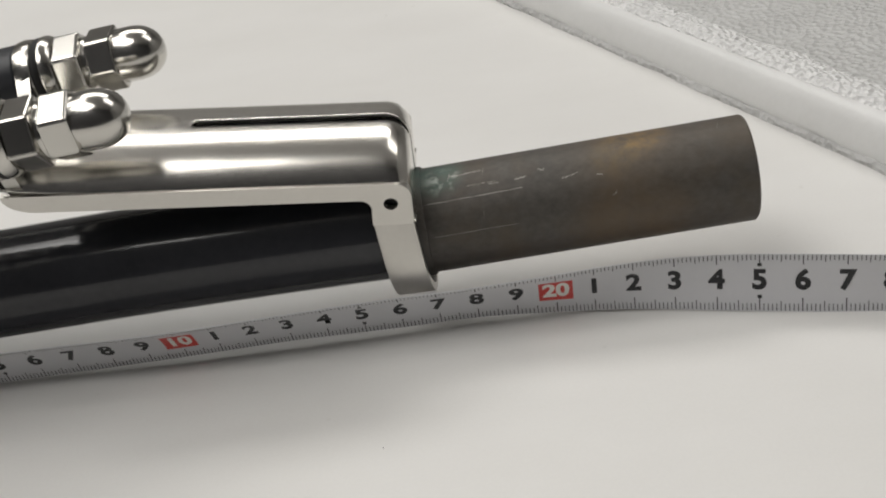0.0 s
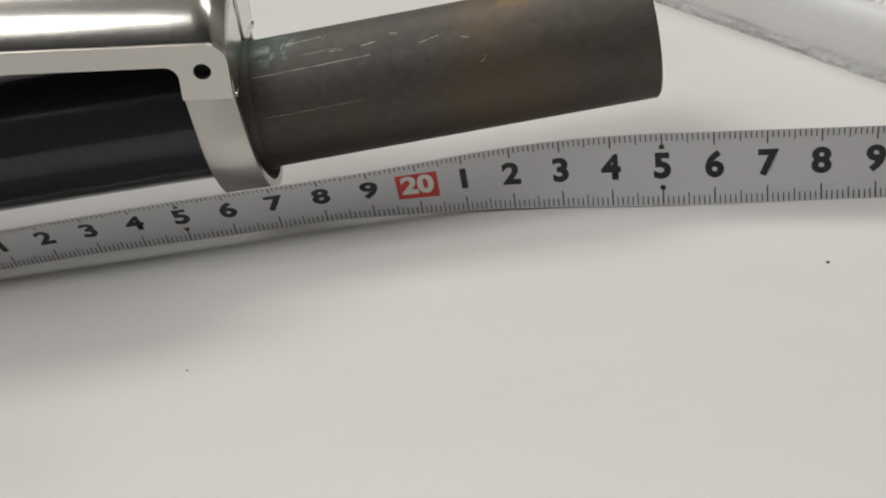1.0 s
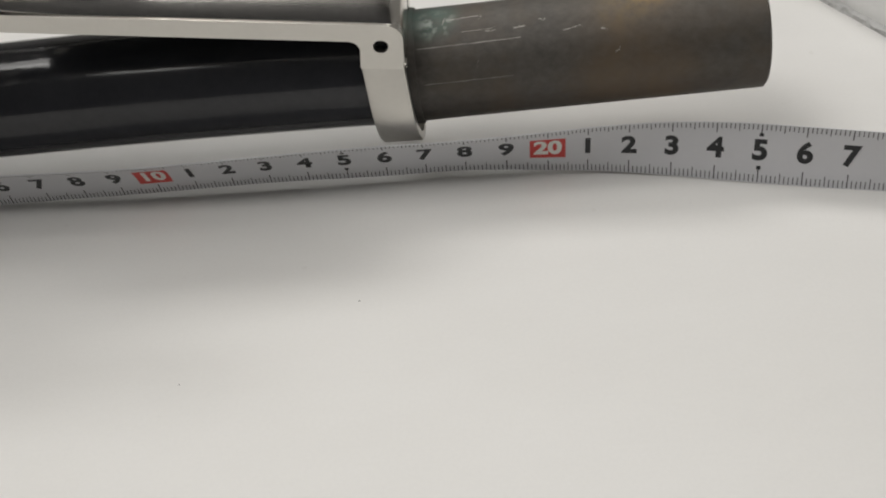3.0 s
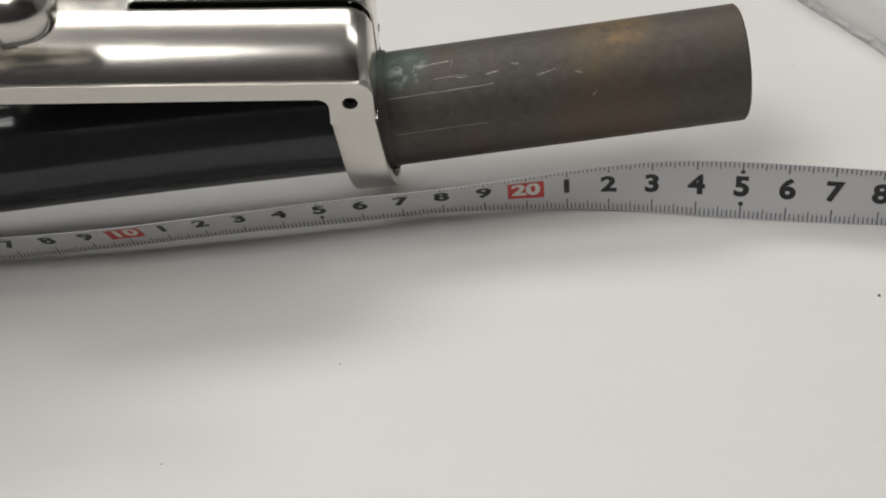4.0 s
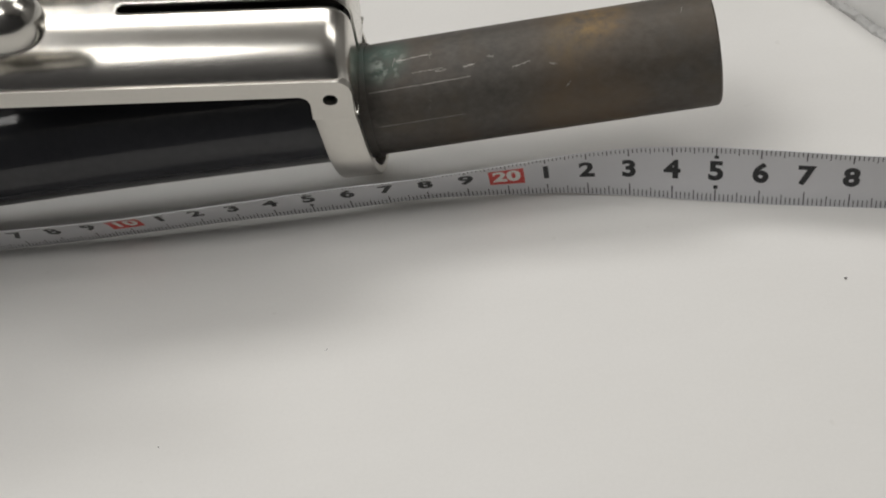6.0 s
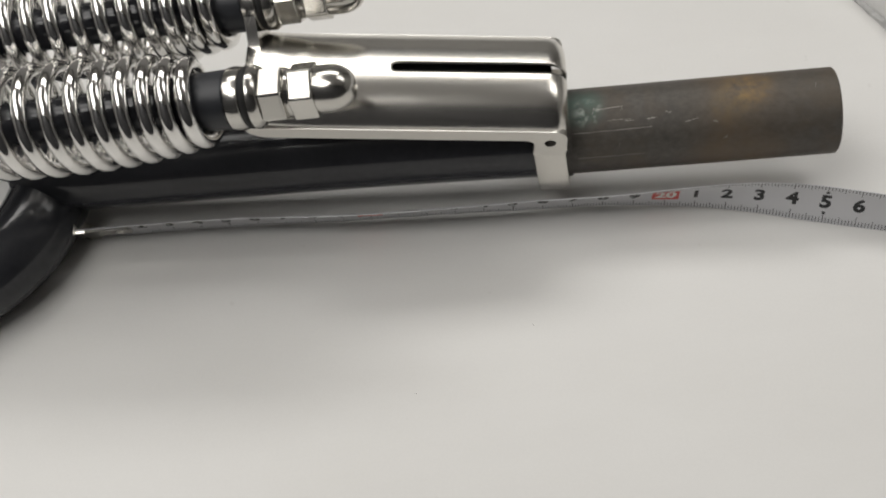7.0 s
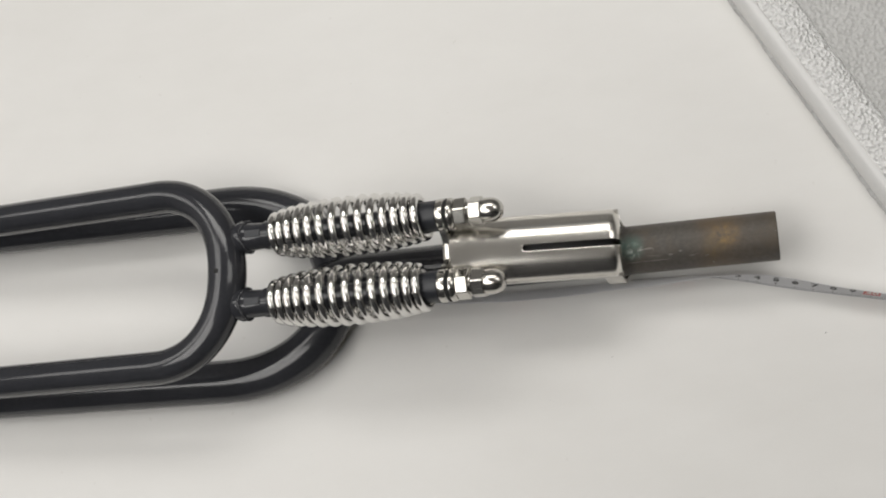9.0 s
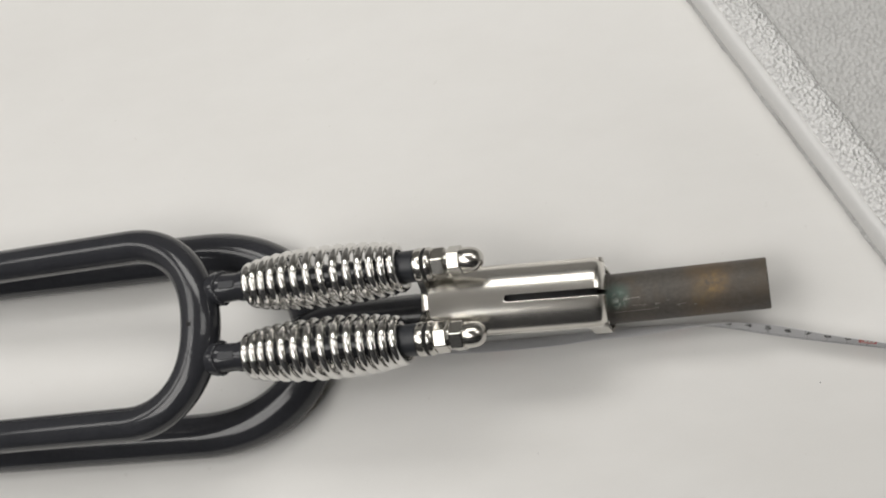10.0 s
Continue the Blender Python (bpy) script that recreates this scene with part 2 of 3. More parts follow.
def plate(outline, holes, thick, place, bm=None):
    """A flat sheet with holes: outline and holes are 2D loops, place(a, b, c) gives the point, c runs through the thickness."""
    loops = [[Vector((a, b, 0)) for a, b in loop] for loop in [outline, *holes]]
    tris = geometry.tessellate_polygon(loops)
    co = [(v.x, v.y) for loop in loops for v in loop]
    bm = bm or bmesh.new()
    front = [bm.verts.new(place(a, b, 0)) for a, b in co]
    back = [bm.verts.new(place(a, b, thick)) for a, b in co]
    for t in tris:
        bm.faces.new([front[i] for i in t])
        bm.faces.new([back[i] for i in t[::-1]])
    base = 0
    for loop in [outline, *holes]:
        k = len(loop)
        for i in range(k):
            j = (i + 1) % k
            bm.faces.new((front[base + i], front[base + j], back[base + j], back[base + i]))
        base += k
    return bm


def box(x0, x1, y0, y1, z0, z1, bevel=0.0, bm=None):
    one = bmesh.new()
    bmesh.ops.create_cube(one, size=1, matrix=Matrix.Translation(((x0 + x1) / 2, (y0 + y1) / 2, (z0 + z1) / 2)) @ Matrix.Diagonal((x1 - x0, y1 - y0, z1 - z0, 1)))
    if bevel:
        bmesh.ops.bevel(one, geom=list(one.edges), offset=bevel, segments=3, affect="EDGES")
    return one


# ---- unseen room added round the table: floor, walls, ceiling ----
tagged(link_mesh("floor", box(-2.2, 2.2, -1.1, 2.4, -0.86, -0.76), "floor"), label="grey brown vinyl floor under the table", category="floor", kind="structure")
tagged(link_mesh("ceiling", box(-2.2, 2.2, -1.1, 2.4, 1.80, 1.90), "ceiling"), label="plain white painted ceiling of the room", category="ceiling", kind="structure")
# the south wall stands close and near black to darken reflections and near light
for nm, b in (("wall_north", (-2.2, 2.2, 2.4, 2.5)), ("wall_south", (-2.2, 2.2, -1.2, -1.1)), ("wall_east", (2.2, 2.3, -1.2, 2.5)), ("wall_west", (-2.3, -2.2, -1.2, 2.5))):
    tagged(link_mesh(nm, box(*b, -0.86, 1.90), "reflected_dark" if nm == "wall_south" else "wall"), label="plain unseen wall added to close the room and shape reflections", category="wall", kind="structure")

# ---- table ----
table = empty("table", "large white laminate table with a plain smooth top", "table")
part("tabletop", box(-0.95, 0.75, -0.55, 0.60, -0.025, 0.0, 0.002), "table", table)
for x in (-0.88, 0.68):
    for y in (-0.48, 0.53):
        part("leg", box(x - 0.025, x + 0.025, y - 0.025, y + 0.025, -0.76, -0.025, 0.004), "leg", table)

# ---- bicycle fork ----
fork = empty("bicycle_fork", "black springer bicycle fork with chrome springs lying on the white table", "fork")


def axis_point(x):
    """The steering axis, which rises slightly towards the bare end."""
    return Vector((x, 0.0, 0.0256 + 0.034 * x))


AX = Matrix.Translation(axis_point(0)) @ Matrix.Rotation(-math.atan(0.034), 4, "Y")
END = 0.0855
R_TUBE = 0.0135
steerer = part("steerer_tube", lathe([(-0.004, 0.0118), (-0.004, R_TUBE), (0.02, R_TUBE), (0.05, R_TUBE), (END - 0.0005, R_TUBE), (END, R_TUBE - 0.0005), (END, 0.0120), (END - 0.0004, 0.0118), (0.04, 0.0118)], AX, 64, closed=True),
               "steel", fork, "bare dark steel tube with rust stains and scratches")
# slightly raised ring where a thin dark line runs at the collar
part("collar_end_ring", lathe([(-0.003, 0.0128), (-0.003, 0.0141), (0.0032, 0.0141), (0.0036, 0.0139), (0.0036, 0.0128)], AX, 64, closed=True), "steel", fork, "thin raised ring at the collar end of the tube")

stem, stem_r = [], []
for i in range(40):
    x = -0.003 - 0.177 * i / 39
    sink = max(0.0, (-0.158 - x) / 0.022)
    stem.append(axis_point(x) + Vector((0, 0, 0.0006 + 0.0018 * math.sin(min(1.0, -x / 0.09) * math.pi / 2) - 0.0055 * sink ** 2)))
    stem_r.append(0.0142 - 0.0032 * sink ** 2)
part("stem_tube", sweep(stem, stem_r, 40), "black", fork, "gloss black stem tube")


def loop_path(apex, half, semi, far, centre, z_at, power=2.0, n=44):
    """A U-shaped fork loop in plan, closed end towards +x, legs running to x = far."""
    cx, pts = apex - semi, []
    for i in range(10):
        pts.append((far + (cx - far) * i / 10, half))
    for i in range(n + 1):
        a = math.pi / 2 - math.pi * i / n
        c, s = math.cos(a), math.sin(a)
        pts.append((cx + semi * abs(c) ** (2 / power), half * math.copysign(abs(s) ** (2 / power), s)))
    for i in range(9, -1, -1):
        pts.append((far + (cx - far) * i / 10, -half))
    return [Vector((x, y + centre(x), z_at(x))) for x, y in pts]


part("rear_fork_loop", sweep(loop_path(-0.1740, 0.0552, 0.074, -0.72, lambda x: -0.0008, lambda x: 0.0135, 2.18), 0.0134, 32), "black", fork, "gloss black rear fork tube bent in a loop")


def front_z(x):
    return 0.0640 + 0.088 * (x + 0.2225)


front = loop_path(-0.2225, 0.0515, 0.048, -0.72, lambda x: 0.0005, front_z, 2.15, 200)
# the tube is flattened and slightly crinkled where it is bent
front_r = []
for k, p in enumerate(front):
    bend = math.exp(-((p.y - 0.0005) / 0.030) ** 2) * (1 if p.x > -0.26 else 0)
    front_r.append(0.0099 + 0.0013 * bend + 0.00007 * bend * math.sin(k * 1.3) * noise.noise(p * 90))
part("front_fork_loop", sweep(front, front_r, 32), "black", fork, "gloss black front fork tube bent in a loop")
# a dark disc on the tube paints the shade of the hole, nothing is cut
part("drain_hole", lathe([(0, 0.0), (0, 0.0014), (-0.001, 0.0014)], Matrix.Translation((-0.2245, 0.0, 0.0753)) @ Matrix.Rotation(radians(-90), 4, "Y"), 16), "dark", fork)

# bracket on the stem, rising away from the bare tube
TILT = radians(6.6)
BR = Matrix.Translation((0.0, 0, 0.0429)) @ Matrix.Rotation(TILT, 4, "Y") @ Matrix.Rotation(radians(4.5), 4, "X") @ Matrix.Translation((0.0018, 0, 0)) @ Matrix.Diagonal((1.05, 1, 1, 1))
U0, HALF_V, W_EDGE, W_TOP = -0.0920, 0.0172, 0.0052, 0.0134
SLOT_END, SLOT_HALF = -0.0505, 0.0016


def shell_w(v):
    q = min(1.0, abs(v) / HALF_V)
    return W_EDGE + (W_TOP - W_EDGE) * (1 - q ** 2.6) ** 0.75


def bracket_shell():
    bm = bmesh.new()
    vs = [-HALF_V * math.sin(math.pi / 2 * (1 - i / 14)) for i in range(14)]
    vs = [v for v in vs if v < -SLOT_HALF * 1.9] + [-SLOT_HALF - 0.0007, -SLOT_HALF]
    vs = vs + [-v for v in vs[::-1]]
    us = [(U0 + (SLOT_END - U0) * i / 10, 0.0) for i in range(10)] + [(SLOT_END - 0.0006, 0.0), (SLOT_END, 0.0), (SLOT_END + 0.0002, 0.0), (SLOT_END + 0.0006, 0.0), (SLOT_END + 0.0011, 0.0), (SLOT_END + 0.0017, 0.0)] + [(SLOT_END + (-0.006 - SLOT_END) * i / 10, 0.0) for i in range(1, 11)]
    us += [(-0.006 + 0.006 * math.sin(a), 0.006 * (1 - math.cos(a))) for a in [radians(9 * k) for k in range(1, 11)]]
    us += [(0.0002 * k, 0.006 + 0.003 * k) for k in range(1, 5)]
    rows = []
    for u, drop in us:
        row = []
        for v in vs:
            w = shell_w(v) - drop
            taper = (1.0 - (0.05 if u > -0.002 else 0.0)) * (1.075 if v > 0.003 else 1.0)
            if abs(abs(v) - SLOT_HALF) < 1e-6 and SLOT_END - 1e-6 <= u < SLOT_END + SLOT_HALF:
                taper = max(0.12, math.sqrt(max(0.0, 1 - (1 - (u - SLOT_END) / SLOT_HALF) ** 2)))
            lift = 0.0012 * max(0.0, (-0.070 - u) / 0.02) ** 2
            row.append(bm.verts.new(BR @ Vector((u, v * taper, max(w + lift, -0.006)))))
        rows.append(row)
    mid = len(vs) // 2 - 1
    for i in range(len(rows) - 1):
        for j in range(len(vs) - 1):
            if j == mid and us[i][0] >= SLOT_END - 1e-6:
                continue
            bm.faces.new((rows[i][j], rows[i + 1][j], rows[i + 1][j + 1], rows[i][j + 1]))
    return bm


shell = part("bracket_cover", bracket_shell(), "brushed", fork, "polished stainless steel bracket cover with a slot")
sol = shell.modifiers.new("sheet", "SOLIDIFY")
sol.thickness, sol.offset = 0.0008, -1.0


def liner():
    """Black block added between cover and stem, standing in for the shade seen through the slot."""
    bm, rows = bmesh.new(), []
    vs = [-0.0150 + 0.0300 * i / 14 for i in range(15)]
    for u in (-0.088, -0.06, -0.03, -0.0085, -0.004):
        top = [bm.verts.new(BR @ Vector((u, v, shell_w(v) - (0.0042 if u < -0.005 else 0.0075)))) for v in vs]
        rows.append(top + [bm.verts.new(BR @ Vector((u, v, 0.0010))) for v in vs[::-1]])
    k = len(rows[0])
    for a, b in zip(rows, rows[1:]):
        for j in range(k):
            bm.faces.new((a[j], a[(j + 1) % k], b[(j + 1) % k], b[j]))
    bm.faces.new(rows[0])
    bm.faces.new(rows[-1][::-1])
    return bm


# added block, no such part: it keeps light out of the slot
part("liner", liner(), "rubber", fork, "black block added under the cover to keep the slot dark")


def round_corner(cx, cy, r, a0, a1, n=6):
    return [(cx + r * math.cos(radians(a0 + (a1 - a0) * i / n)), cy + r * math.sin(radians(a0 + (a1 - a0) * i / n))) for i in range(n + 1)]


def side_outline():
    """The side plate of the bracket: a long band that turns down into the strap."""
    w0, w1, r = 0.0009, W_EDGE, 0.003
    o = [(U0, w1 + 0.0002), (-0.004, w1 + 0.0002)] + round_corner(-0.0040, w1 - 0.0038, 0.0040, 90, 0)
    o += [(0.0002, -0.0062), (-0.0092, -0.0062)]
    o += round_corner(-0.0092 - 0.0026, w0 - 0.0026, 0.0026, 0, 90, 6)
    o += [(U0 + 0.0075, w0)] + [(U0 + 0.0075 - 0.0075 * math.sin(radians(15 * k)), w0 + 0.0042 * (1 - math.cos(radians(15 * k)))) for k in range(1, 7)]
    return o


for side in (-1, 1):
    hole = [(-0.0048 + 0.00165 * math.cos(a), -0.0002 + 0.00165 * math.sin(a)) for a in [2 * math.pi * k / 20 for k in range(20)]]
    sp = part("side_plate", plate(side_outline(), [hole], -0.0022 * side, lambda a, b, c, s=side: BR @ Vector((a, s * (HALF_V * (1.075 if s > 0 else 1.0) + 0.0007) + c, b))), "satin", fork, "satin steel side plate with a drilled hole")
    # dark disc behind the drilled hole, put there as its shade
    part("hole_shadow_plug", lathe([(0, 0), (0, 0.0021), (0.0004, 0.0021), (0.0004, 0)], BR @ Matrix.Translation((-0.0048, side * (HALF_V - 0.0017), -0.0002)) @ Matrix.Rotation(radians(90), 4, "Z"), 20), "dark", fork)


def strap():
    """The strap that runs down from both side plates and round under the tube."""
    bm = bmesh.new()
    loop = []
    r = HALF_V + 0.0008
    zc = axis_point(-0.004).z
    top = 0.0362
    for i in range(5):
        loop.append((-r + 0.0010 * (1 - i / 4), top + (zc - top) * i / 4, -1, 0))
    for i in range(1, 25):
        a = math.pi + math.pi * i / 24
        loop.append((r * math.cos(a), zc + r * math.sin(a), math.cos(a), math.sin(a)))
    for i in range(1, 5):
        loop.append((r, zc + (top - zc) * i / 4, 1, 0))
    th = 0.0022
    rows = []
    for y, z, ny, nz in loop:
        sh = 0.075 * (0.036 - z)
        x0, x1 = -0.0085 + sh, 0.0011 + sh
        rows.append([bm.verts.new((x, y - ny * q, z - nz * q)) for x, q in ((x0, 0.0003), (x0 + 0.0004, 0), (x1 - 0.0004, 0), (x1, 0.0003), (x1, th), (x0, th))])
    for a, b in zip(rows, rows[1:]):
        for k in range(6):
            bm.faces.new((a[k], a[(k + 1) % 6], b[(k + 1) % 6], b[k]))
    bm.faces.new(rows[0])
    bm.faces.new(rows[-1][::-1])
    return bm


part("strap", strap(), "satin", fork, "satin steel strap round the tube")

# springs on their bolts
S0, S1 = Vector((-0.2130, 0.0010, 0.0628)), Vector((-0.0565, -0.0010, 0.0756))
SPAN = (S1 - S0).length
D = (S1 - S0).normalized()
SIDE = Vector((0, 0, 1)).cross(D).normalized()


def bolt_pose(side):
    up = D.cross(SIDE)
    m = Matrix((D, SIDE, up)).transposed().to_4x4()
    return Matrix.Translation(S0 + SIDE * (0.0197 * side)) @ m


def coil(m, s0, s1, turns, wire, handed=1):
    pts, rad = [], []
    n = int(turns * 30)
    for i in range(n + 1):
        f = i / n
        barrel = 0.0088 + 0.0061 * max(0.0, math.sin(math.pi * (0.04 + 0.88 * f ** 0.92))) ** 0.8
        flat = f - 0.20 * math.sin(2 * math.pi * f) / (2 * math.pi)
        a = 2 * math.pi * turns * (f - 1) * handed - math.pi / 2
        pts.append(m @ Vector((s0 + (s1 - s0) * flat, barrel * math.cos(a), barrel * math.sin(a))))
        rad.append(wire)
    return sweep(pts, rad, 12)


L = SPAN
for side in (1, -1):
    m = bolt_pose(side)
    part("spring_lug", lathe([(-0.004, 0.0), (-0.004, 0.0085), (0.0005, 0.0098), (0.0030, 0.0090), (0.0060, 0.0080), (0.0150, 0.0077), (0.0153, 0.0085), (0.0240, 0.0085), (0.0246, 0.0078), (0.0246, 0.0)], m, 32), "black", fork, "black lug welded to the loop")
    part("lug_flat", box(-0.0050, 0.0050, -0.0021, 0.0021, -0.0006, 0.0004, 0.0003), "sleeve", fork).matrix_world = m @ Matrix.Translation((0.0095, 0.0, 0.0079))
    part("guide_rod", sweep([m @ Vector((0.02 + 0.10 * i / 6, 0, 0)) for i in range(7)], 0.0066, 24), "black", fork, "black guide rod inside the spring")
    part("spring", coil(m, 0.0205, L - 0.0448, 14.0, 0.00232), "chrome", fork, "chrome barrel-shaped coil spring")
    part("spring_sleeve", lathe([(L - 0.054, 0.0), (L - 0.054, 0.0080), (L - 0.048, 0.0084), (L - 0.0372, 0.0086), (L - 0.0366, 0.0081), (L - 0.0366, 0.0)], m, 36), "sleeve", fork, "black plastic spring sleeve")
    part("spring_eye", lathe([(L - 0.0370, 0.0), (L - 0.0370, 0.0082), (L - 0.0364, 0.0089), (L - 0.0345, 0.0092), (L - 0.0326, 0.0089), (L - 0.0320, 0.0082), (L - 0.0320, 0.0)], m, 40), "nickel", fork, "polished round eye of the yoke")
    part("rubber_washer", lathe([(L - 0.0321, 0.0), (L - 0.0321, 0.0086), (L - 0.0312, 0.0090), (L - 0.0304, 0.0086), (L - 0.0304, 0.0)], m, 36), "rubber", fork, "black rubber washer")
    part("steel_washer", lathe([(L - 0.0305, 0.0), (L - 0.0305, 0.0086), (L - 0.0299, 0.0091), (L - 0.0288, 0.0091), (L - 0.0274, 0.0083), (L - 0.0270, 0.0078), (L - 0.0270, 0.0)], m, 36), "nickel", fork)
    part("lock_nut", hexagon(L - 0.0270, L - 0.0200, 0.0148, m, 0.22 if side < 0 else 0.45), "nickel", fork, "polished hexagonal lock nut", False)
    part("thread_gap", lathe([(L - 0.0204, 0.0), (L - 0.0204, 0.0064), (L - 0.0194, 0.0068), (L - 0.0184, 0.0064), (L - 0.0170, 0.0064), (L - 0.0170, 0.0)], m, 24), "nickel", fork)
    part("dome_nut", hexagon(L - 0.0184, L - 0.0112, 0.0144, m, 0.52 if side < 0 else 0.12), "nickel", fork, "polished hexagonal base of a dome nut", False)
    dome = [(L - 0.0116, 0.0066), (L - 0.0109, 0.0068), (L - 0.0072, 0.0068)] + [(L - 0.0070 + 0.0070 * math.sin(a), 0.0067 * math.cos(a) ** 0.9) for a in [radians(9 * k) for k in range(1, 10)]] + [(L, 0.0)]
    part("nut_dome", lathe(dome, m, 36), "nickel", fork, "polished rounded cap of a dome nut")
    weld = bmesh.new()
    for k in range(48):
        a = 2 * math.pi * k / 48
        bmesh.ops.create_icosphere(weld, subdivisions=2, radius=random.uniform(0.0009, 0.0013), matrix=Matrix.Translation(m @ Vector((0.0014 + 0.0022 * abs(math.cos(a)), 0.0088 * math.cos(a), 0.0088 * math.sin(a)))))
    part("weld_bead", weld, "black", fork, "painted weld bead")


def ear_plate():
    """The bent yoke between the two eyes, drawn in the plane across the bolts."""
    mid = S0 + D * (L - 0.0345)
    up = D.cross(SIDE)
    o = []
    wr = 0.0085
    for k in range(0, 13):
        a = radians(-100 + 200 * k / 12)
        o.append((0.0197 + wr * math.cos(a), wr * math.sin(a)))
    for k in range(0, 9):
        f = k / 8
        o.append((0.0105 - 0.021 * f, 0.0020 - 0.0085 * math.sin(math.pi * f)))
    for k in range(0, 13):
        a = radians(80 + 200 * k / 12)
        o.append((-0.0197 + wr * math.cos(a), wr * math.sin(a)))
    o += [(-0.0166, -0.0150), (-0.0120, -0.0190), (0.0120, -0.0190), (0.0166, -0.0150)]
    return plate(o, [], 0.0036, lambda a, b, c: mid + SIDE * a + up * b + D * (c - 0.0018))


yoke = part("yoke", ear_plate(), "nickel", fork, "polished steel yoke joining both spring eyes")

# bright scratches on the bare tube
def scratch(x0, x1, a0, a1, wide, wob):
    bm = bmesh.new()
    n, prev = 14, None
    rng = random.Random(int(x0 * 1e6) + int(a0))
    for i in range(n + 1):
        f = i / n
        a = radians(a0 + (a1 - a0) * f) + rng.uniform(-wob, wob)
        x = x0 + (x1 - x0) * f
        h = wide * rng.uniform(0.15, 1.0) / R_TUBE / 2
        q = [bm.verts.new(AX @ Vector((x, -(R_TUBE + 0.00003) * math.cos(b), (R_TUBE + 0.00003) * math.sin(b)))) for b in (a - h, a + h)]
        if prev:
            bm.faces.new((prev[0], q[0], q[1], prev[1]))
        prev = q
    return bm


for sx in ((0.0042, 0.0285, 46, 47.5, 0.00022, 0.004), (0.0115, 0.0190, 76, 78, 0.0003, 0.012), (0.0105, 0.0112, 70, 80, 0.0008, 0.02), (0.0193, 0.0198, 72, 80, 0.0005, 0.02),
           (0.0205, 0.0230, 58, 58, 0.0003, 0.01), (0.0270, 0.0300, 58, 60, 0.0004, 0.01), (0.0385, 0.0425, 50, 54, 0.0003, 0.01), (0.0050, 0.0260, 10, 11, 0.00014, 0.004), (0.047, 0.0485, 48, 47, 0.0004, 0.02),
           (0.0150, 0.0225, 60, 60.5, 0.00016, 0.006), (0.0330, 0.0345, 66, 64, 0.0003, 0.02), (0.0500, 0.0512, 24, 28, 0.0004, 0.02), (0.0180, 0.0184, 22, 30, 0.0002, 0.01), (0.0780, 0.0786, 82, 90, 0.0003, 0.02)):
    part("scratch", scratch(*sx), "scratch", steerer, smooth=False)

# ---- measuring tape ----
tape = empty("measuring_tape", "silver grey steel measuring tape standing on edge along the fork", "tape")
TN = [0, 5, 10, 13, 16, 18, 20, 21.5, 23, 24.5, 26, 28, 30, 40]
TX = [-0.1622, -0.1127, -0.0639, -0.0356, -0.0065, 0.0131, 0.0333, 0.0478, 0.0629, 0.078, 0.0929, 0.1126, 0.1322, 0.2300]
TY = [-0.0156, -0.0155, -0.017, -0.017, -0.016, -0.0157, -0.0153, -0.0156, -0.0169, -0.0198, -0.0234, -0.0284, -0.0329, -0.0550]
TZ = [0.0073, 0.0085, 0.0096, 0.0103, 0.0097, 0.0095, 0.0087, 0.0084, 0.0079, 0.0077, 0.0076, 0.0078, 0.0078, 0.0079]
TT = [-28.1, -26.5, -30.9, -30.3, -26.9, -27.2, -18.5, -9.5, 2.0, 10.4, 11.1, 6.1, 2.7, 1.0]


def smooth_at(n, ys):
    """A cubic through the rows of the tape's course."""
    m = np.gradient(np.array(ys, float), np.array(TN, float))
    i = int(np.clip(np.searchsorted(TN, n) - 1, 0, len(TN) - 2))
    h = TN[i + 1] - TN[i]
    f = (n - TN[i]) / h
    return (2 * f**3 - 3 * f**2 + 1) * ys[i] + (f**3 - 2 * f**2 + f) * h * m[i] + (-2 * f**3 + 3 * f**2) * ys[i + 1] + (f**3 - f**2) * h * m[i + 1]


WIDE = 0.0152


def on_tape(n, t, lift=0.0):
    """The point of the tape at n centimetres, t metres up from its middle line, lift off its face."""
    c = Vector([smooth_at(n, q) for q in (TX, TY, TZ)])
    d = (Vector([smooth_at(n + 0.1, q) for q in (TX, TY, TZ)]) - Vector([smooth_at(n - 0.1, q) for q in (TX, TY, TZ)])).normalized()
    lean = radians(smooth_at(n, TT))
    out = Vector((d.y, -d.x, 0)).normalized()
    face = (out * math.cos(lean) + Vector((0, 0, 1)) * math.sin(lean)).normalized()
    up = (Vector((0, 0, 1)) * math.cos(lean) - out * math.sin(lean)).normalized()
    q = t / (WIDE / 2)
    return c + up * t + face * (0.0011 * (q * q - 0.4) + lift)


def blade():
    bm = bmesh.new()
    ns, ts = [40 * i / 200 for i in range(201)], [WIDE / 2 * (k / 5 - 1) for k in range(11)]
    front = [[bm.verts.new(on_tape(n, t)) for t in ts] for n in ns]
    back = [[bm.verts.new(on_tape(n, t, -0.00025)) for t in ts] for n in ns]
    for i in range(200):
        for k in range(10):
            bm.faces.new((front[i][k], front[i + 1][k], front[i + 1][k + 1], front[i][k + 1]))
            bm.faces.new((back[i][k], back[i][k + 1], back[i + 1][k + 1], back[i + 1][k]))
        for k in (0, 10):
            bm.faces.new((front[i][k], back[i][k], back[i + 1][k], front[i + 1][k]))
    for i in (0, 200):
        for k in range(10):
            bm.faces.new((front[i][k], front[i][k + 1], back[i][k + 1], back[i][k]))
    return bm


part("blade", blade(), "blade", tape)


